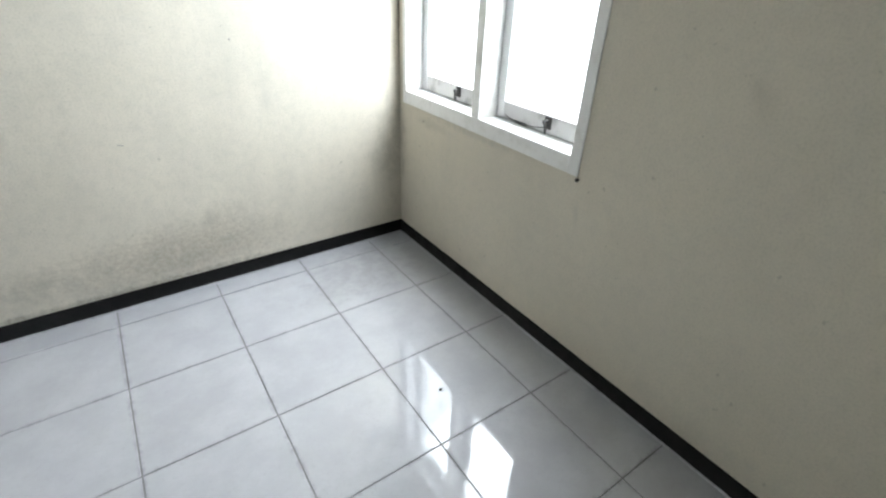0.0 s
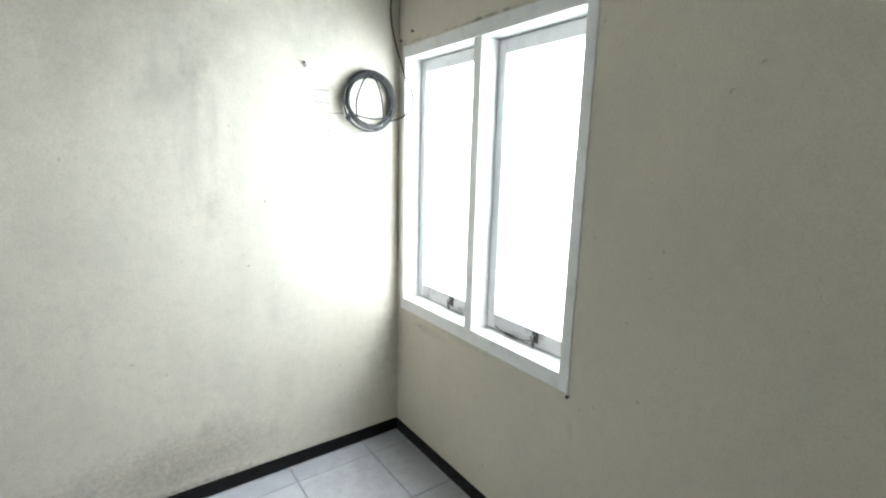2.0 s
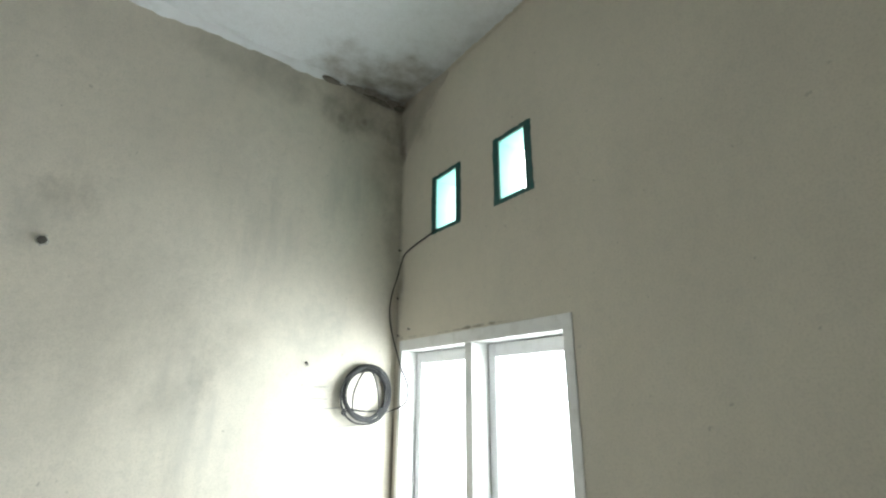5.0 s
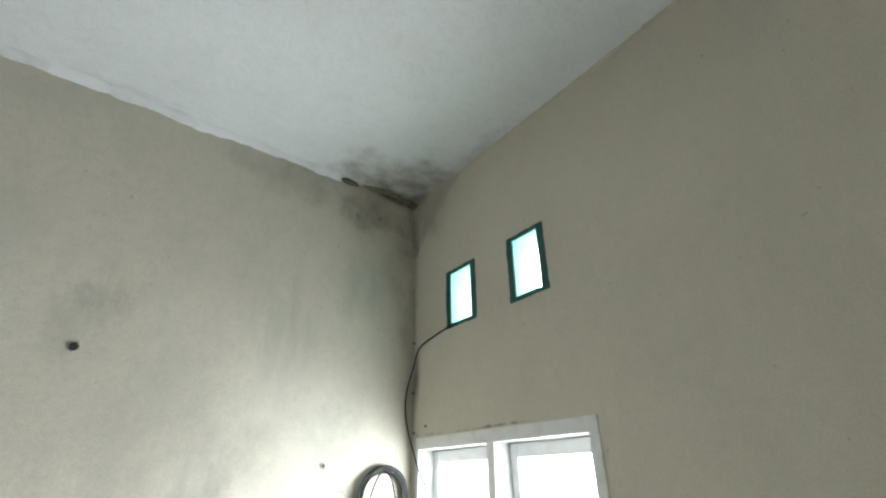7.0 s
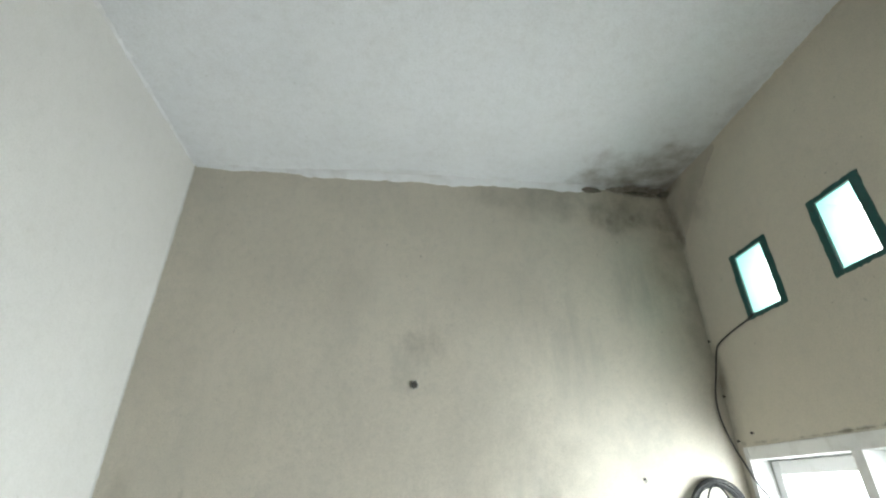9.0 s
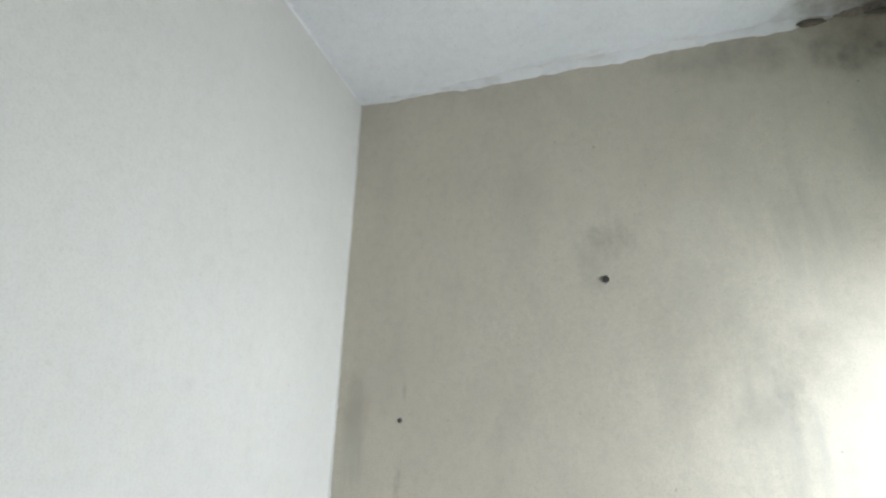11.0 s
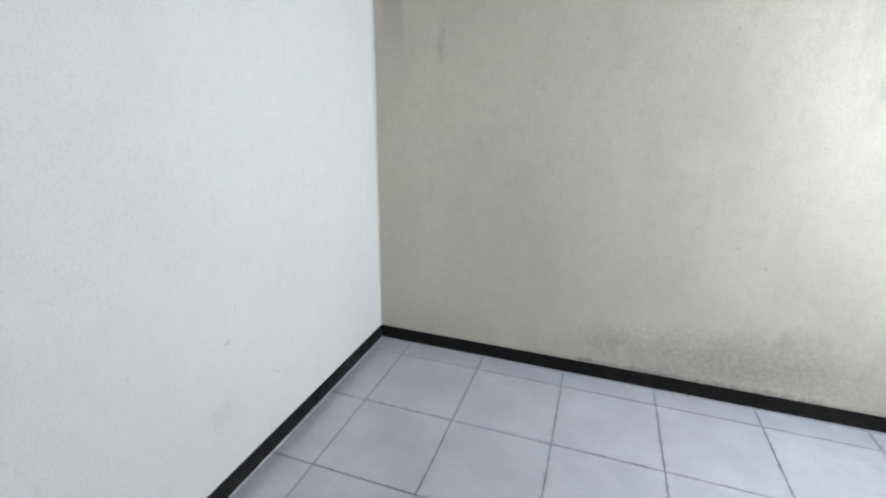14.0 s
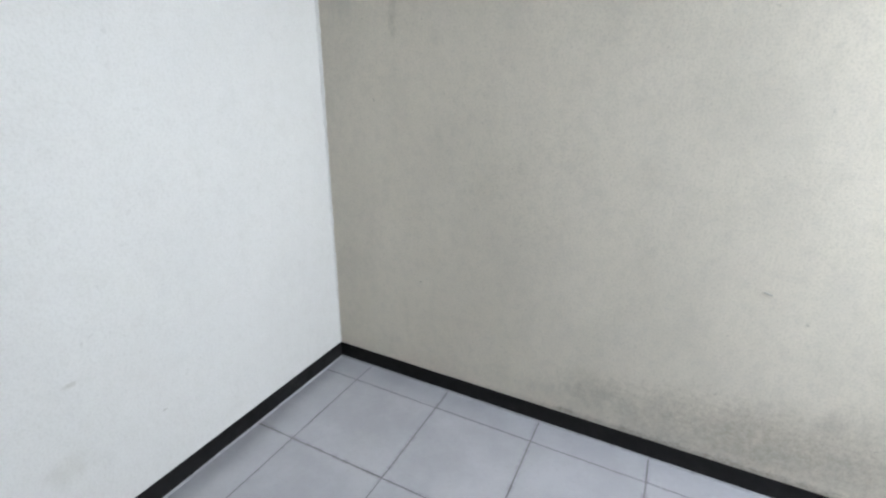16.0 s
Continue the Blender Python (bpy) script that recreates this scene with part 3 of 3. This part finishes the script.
# ---- vents ----
def vent(number, hole):
    """A slot through the wall with a dark green painted border and pale reveals."""
    a, b, c, d = hole
    ob = new("window_%d" % number)
    tagged(ob, "small open vent slot with dark green painted border", "vent", kind="structure")
    wide, thin = 0.036, 0.020
    rng = random.Random(number)

    def band(u0, u1, v0, v1):
        """A brushed band of thick paint with an uneven outer edge."""
        bm = bmesh.new()
        k = 14
        rows = []
        for i in range(k + 1):
            for j in range(3):
                u, v = u0 + (u1 - u0) * (i / k if abs(u1 - u0) > abs(v1 - v0) else j / 2), v0 + (v1 - v0) * (j / 2 if abs(u1 - u0) > abs(v1 - v0) else i / k)
                shake = 0.0035 if j == 0 else 0.0
                rows.append(bm.verts.new((-0.003 if 0 < j < 3 else -0.001, u + rng.uniform(-shake, shake), v + rng.uniform(-shake, shake))))
        for i in range(k):
            for j in range(2):
                bm.faces.new((rows[i * 3 + j], rows[i * 3 + j + 1], rows[i * 3 + j + 4], rows[i * 3 + j + 3]))
        made = bmesh.ops.extrude_face_region(bm, geom=bm.faces[:])
        bmesh.ops.translate(bm, verts=[v for v in made["geom"] if isinstance(v, bmesh.types.BMVert)], vec=(0.006, 0, 0))
        return bm

    part("border", band(a - wide - 0.003, a, c - thin, d + thin), vent_green, ob, "dark green painted band")
    part("border", band(b + wide, b, c - thin, d + thin), vent_green, ob, "dark green painted band")
    part("border", band(a, b, d + thin, d), vent_green, ob, "dark green painted band")
    part("border", band(a, b, c - thin, c), vent_green, ob, "dark green painted band")
    t = 0.004
    part("reveal", box(0.004, 0.152, b - t, b + 0.001, c, d), vent_pale, ob, "pale turquoise reveal")
    part("reveal", box(0.004, 0.152, a - 0.001, a + t, c, d), vent_pale, ob, "pale turquoise reveal")
    part("reveal", box(0.004, 0.152, a + t, b - t, d - t, d + 0.001), vent_pale, ob, "pale turquoise reveal")
    part("reveal", box(0.004, 0.152, a + t, b - t, c - 0.001, c + t), vent_pale, ob, "pale turquoise reveal")


vent(2, VENTS[0])
vent(3, VENTS[1])

# ---- cable and coil ----
coil = new("cable_coil")
coil.location = (-0.172, 0, 1.675)
tagged(coil, "coil of black cable hung on a wall nail beside the window", "cable")
CX, CZ = -0.171, 1.816
inv = Matrix.Translation((0.172, 0, -1.675))


def coil_part(name, points, radius, closed=False, label="", sides=8, material=None):
    return part(name, tube([inv @ Vector(p) for p in points], radius, sides, closed), material or cable_mat, coil, label, True)


rng = random.Random(4)
for i in range(12):
    r = 0.113 + 0.0021 * i
    ox, oz = rng.uniform(-0.008, 0.008), rng.uniform(-0.010, 0.006)
    sq, ph = rng.uniform(0.94, 1.0), rng.uniform(0, 6.28)
    if i in (8, 11):
        oz -= 0.009
    ring = []
    for k in range(48):
        a = 2 * math.pi * k / 48
        rr = r * (1 + 0.02 * math.sin(2 * a + ph) + 0.012 * math.sin(5 * a + 2 * ph))
        depth = 0.012 + 0.0035 * (i % 4) + 0.006 * (0.5 + 0.5 * math.sin(a + ph)) + 0.012 * max(0, -math.sin(a))
        ring.append((CX + ox + rr * sq * math.cos(a), -depth, CZ + oz + rr * math.sin(a)))
    coil_part("loop", ring, 0.0046, True)
coil_part("strand", smooth_path([(CX - 0.002, -0.030, CZ + 0.120), (CX - 0.045, -0.034, CZ + 0.075), (CX - 0.078, -0.034, CZ - 0.01), (CX - 0.078, -0.034, CZ - 0.085)], 6), 0.004)
coil_part("strand", smooth_path([(CX - 0.002, -0.030, CZ + 0.120), (CX + 0.035, -0.034, CZ + 0.07), (CX + 0.058, -0.034, CZ - 0.01), (CX + 0.066, -0.034, CZ - 0.09)], 6), 0.004)
coil_part("strand", smooth_path([(CX - 0.085, -0.034, CZ - 0.078), (CX - 0.02, -0.036, CZ - 0.088), (CX + 0.04, -0.036, CZ - 0.087), (CX + 0.085, -0.034, CZ - 0.075)], 6), 0.004)
coil_part("lead", smooth_path([(0.03, -0.366, 2.622), (-0.006, -0.362, 2.612), (-0.010, -0.330, 2.600), (-0.010, -0.23, 2.585), (-0.010, -0.14, 2.568), (-0.012, -0.075, 2.545),
                              (-0.014, -0.045, 2.50), (-0.022, -0.025, 2.43), (-0.045, -0.012, 2.33), (-0.055, -0.011, 2.25), (-0.048, -0.012, 2.17), (-0.028, -0.018, 2.08),
                              (-0.020, -0.040, 2.02), (-0.018, -0.09, 1.93), (-0.020, -0.145, 1.87), (-0.020, -0.163, 1.82), (-0.022, -0.14, 1.765),
                              (-0.035, -0.06, 1.735), (-0.07, -0.03, 1.722), (-0.12, -0.030, 1.716)], 8), 0.0038, False, "thin black lead")
coil_part("end_knot", smooth_path([(CX - 0.115, -0.028, CZ - 0.075), (CX - 0.132, -0.034, CZ - 0.090), (CX - 0.122, -0.038, CZ - 0.104), (CX - 0.112, -0.034, CZ - 0.092), (CX - 0.122, -0.030, CZ - 0.078)], 5), 0.004)
coil_part("hanging_nail", [(CX - 0.002, 0.004, CZ + 0.104), (CX - 0.002, -0.042, CZ + 0.108)], 0.0035, False, "bare steel nail", 8, iron_mat)


# ---- holes, nails and scuffs on the walls ----
def wall_plug(x, z, r):
    """A knocked-in dark plug in a crumbled rim."""
    ob = new("wall_plug")
    ob.location = (x, 0, z)
    tagged(ob, "dark plug in a crumbled hole in the wall", "wall plug", group="plugs in the wall")
    rng = random.Random(int(-x * 1000))
    bm = bmesh.new()
    outer, mid = [], []
    for k in range(18):
        a = 2 * math.pi * k / 18
        j = rng.uniform(0.75, 1.25)
        outer.append(bm.verts.new((r * 1.5 * j * math.cos(a), 0.003, r * 1.6 * j * math.sin(a))))
        mid.append(bm.verts.new((r * 1.02 * math.cos(a), -0.005, r * 1.02 * math.sin(a))))
    for k in range(18):
        bm.faces.new((outer[k], outer[(k + 1) % 18], mid[(k + 1) % 18], mid[k]))
    part("rim", bm, crater_mat, ob)
    bm = bmesh.new()
    tube([(0, 0.01, 0), (0.001, -0.004, 0), (0.0, -0.010, -0.001)], r, 14, bm=bm)
    part("plug", bm, hole_mat, ob, "dark plug")


wall_plug(-1.526, 2.338, 0.0155)
wall_plug(-2.477, 1.742, 0.009)


def nail(p, way):
    bm = tube([p, tuple(Vector(p) + Vector(way) * 0.012)], 0.0025, 8)
    tube([tuple(Vector(p) + Vector(way) * 0.012), tuple(Vector(p) + Vector(way) * 0.015)], 0.0065, 10, bm=bm)
    ob = mesh_object("nail", bm, iron_mat)
    return tagged(ob, "dark iron nail in the wall, at some spots standing in for a dark hole", "nail", group="nails in the wall")


# the last two stand in for a dark smudge and a small dark hole
for y, z in ((-0.014, 2.31), (-0.016, 2.585), (-0.135, 2.13), (-0.03, 2.105), (-1.174, 0.744)):
    nail((0.002, y, z), (-1, 0, 0))
# nail head standing in for a dark chip in the paint
for x, z in ((-0.488, 1.945),):
    nail((x, 0.002, z), (0, -1, 0))


def scuff(x, z, wide, high, lean, seed):
    """A shallow scrape in the paint with a broken outline."""
    rng = random.Random(seed)
    bm = bmesh.new()
    top, low = [], []
    for k in range(9):
        u = (k / 8 - 0.5) * wide
        h = high * (0.25 + 0.75 * math.sin(math.pi * (k + 0.5) / 9)) * rng.uniform(0.6, 1.2)
        top.append(bm.verts.new((x + u, -0.0045, z + u * lean + h / 2)))
        low.append(bm.verts.new((x + u, -0.0045, z + u * lean - h / 2)))
    for k in range(8):
        bm.faces.new((top[k], top[k + 1], low[k + 1], low[k]))
    made = bmesh.ops.extrude_face_region(bm, geom=bm.faces[:])
    bmesh.ops.translate(bm, verts=[v for v in made["geom"] if isinstance(v, bmesh.types.BMVert)], vec=(0, 0.009, 0))
    ob = mesh_object("scuff_mark", bm, scuff_mat)
    return tagged(ob, "grey scuff mark scraped into the cream wall paint", "scuff", group="scuffs beside the cable coil")


for i, (x, z, w, h, lean) in enumerate(((-0.404, 1.838, 0.075, 0.008, 0.0), (-0.41, 1.785, 0.09, 0.006, -0.05), (-0.335, 1.742, 0.10, 0.006, 0.05), (-0.215, 1.664, 0.12, 0.007, 0.08),
                                        (-0.175, 1.842, 0.085, 0.005, 0.0), (-0.375, 1.66, 0.02, 0.007, -0.8), (-0.28, 1.59, 0.04, 0.006, -0.1),
                                        (-0.677, 1.342, 0.008, 0.02, 0.0), (-0.495, 1.845, 0.009, 0.005, 0.5), (-0.50, 1.69, 0.014, 0.005, -0.4), (-0.478, 1.936, 0.012, 0.012, 0.9),
                                        (-0.762, 1.061, 0.007, 0.009, 0.2), (-1.218, 0.709, 0.022, 0.0035, -0.3), (-0.30, 1.66, 0.06, 0.005, 0.05))):
    scuff(x, z, w, h, lean, i)


# ---- crumb on the floor ----
bm = bmesh.new()
bmesh.ops.create_icosphere(bm, subdivisions=2, radius=1.0)
for v in bm.verts:
    v.co = Vector((-0.491, -1.126, 0.0015)) + Vector((v.co.x * 0.007, v.co.y * 0.006, v.co.z * 0.0022)) * (1 + 0.4 * noise.noise(v.co * 1.7))
tagged(mesh_object("crumb", bm, iron_mat), "small brown crumb lying on a white floor tile", "crumb")

# ---- floor tiles ----
def tile_mesh(wide, deep, seed):
    """A glazed tile with a slightly chipped, softly rounded rim."""
    rng = random.Random(seed)
    outline = []
    for (xa, ya), (xb, yb) in (((-1, -1), (1, -1)), ((1, -1), (1, 1)), ((1, 1), (-1, 1)), ((-1, 1), (-1, -1))):
        for k in range(7):
            f = k / 7
            outline.append(Vector(((xa + (xb - xa) * f) * wide / 2, (ya + (yb - ya) * f) * deep / 2, 0)))
    bm = bmesh.new()
    low, rim, top = [], [], []
    for p in outline:
        chip = 0.0012 * rng.random() ** 2
        inner = Vector((p.x - math.copysign(chip, p.x) * (abs(p.x) > wide / 2 - 1e-4), p.y - math.copysign(chip, p.y) * (abs(p.y) > deep / 2 - 1e-4), 0))
        low.append(bm.verts.new(inner + Vector((0, 0, -0.008))))
        rim.append(bm.verts.new(inner + Vector((0, 0, -0.0009))))
        top.append(bm.verts.new(Vector((inner.x * (1 - 0.0024 / wide), inner.y * (1 - 0.0024 / deep), 0))))
    n = len(outline)
    for k in range(n):
        bm.faces.new((low[k], low[(k + 1) % n], rim[(k + 1) % n], rim[k]))
        bm.faces.new((rim[k], rim[(k + 1) % n], top[(k + 1) % n], top[k]))
    bm.faces.new(top)
    bmesh.ops.recalc_face_normals(bm, faces=bm.faces)
    me = bpy.data.meshes.new("tile")
    bm.to_mesh(me)
    bm.free()
    me.materials.append(tile_mat)
    return me


joint = 0.0017
rng = random.Random(11)
for xa, xb in zip(TX, TX[1:]):
    for ya, yb in zip(TY, TY[1:]):
        ob = new("tile", tile_mesh(abs(xb - xa) - 2 * joint, abs(yb - ya) - 2 * joint, rng.random()))
        ob.parent = floor
        ob.location = ((xa + xb) / 2, (ya + yb) / 2, rng.uniform(-0.0004, 0.0003))
        ob.rotation_euler = (rng.gauss(0, 0.0013), rng.gauss(0, 0.0013), 0)
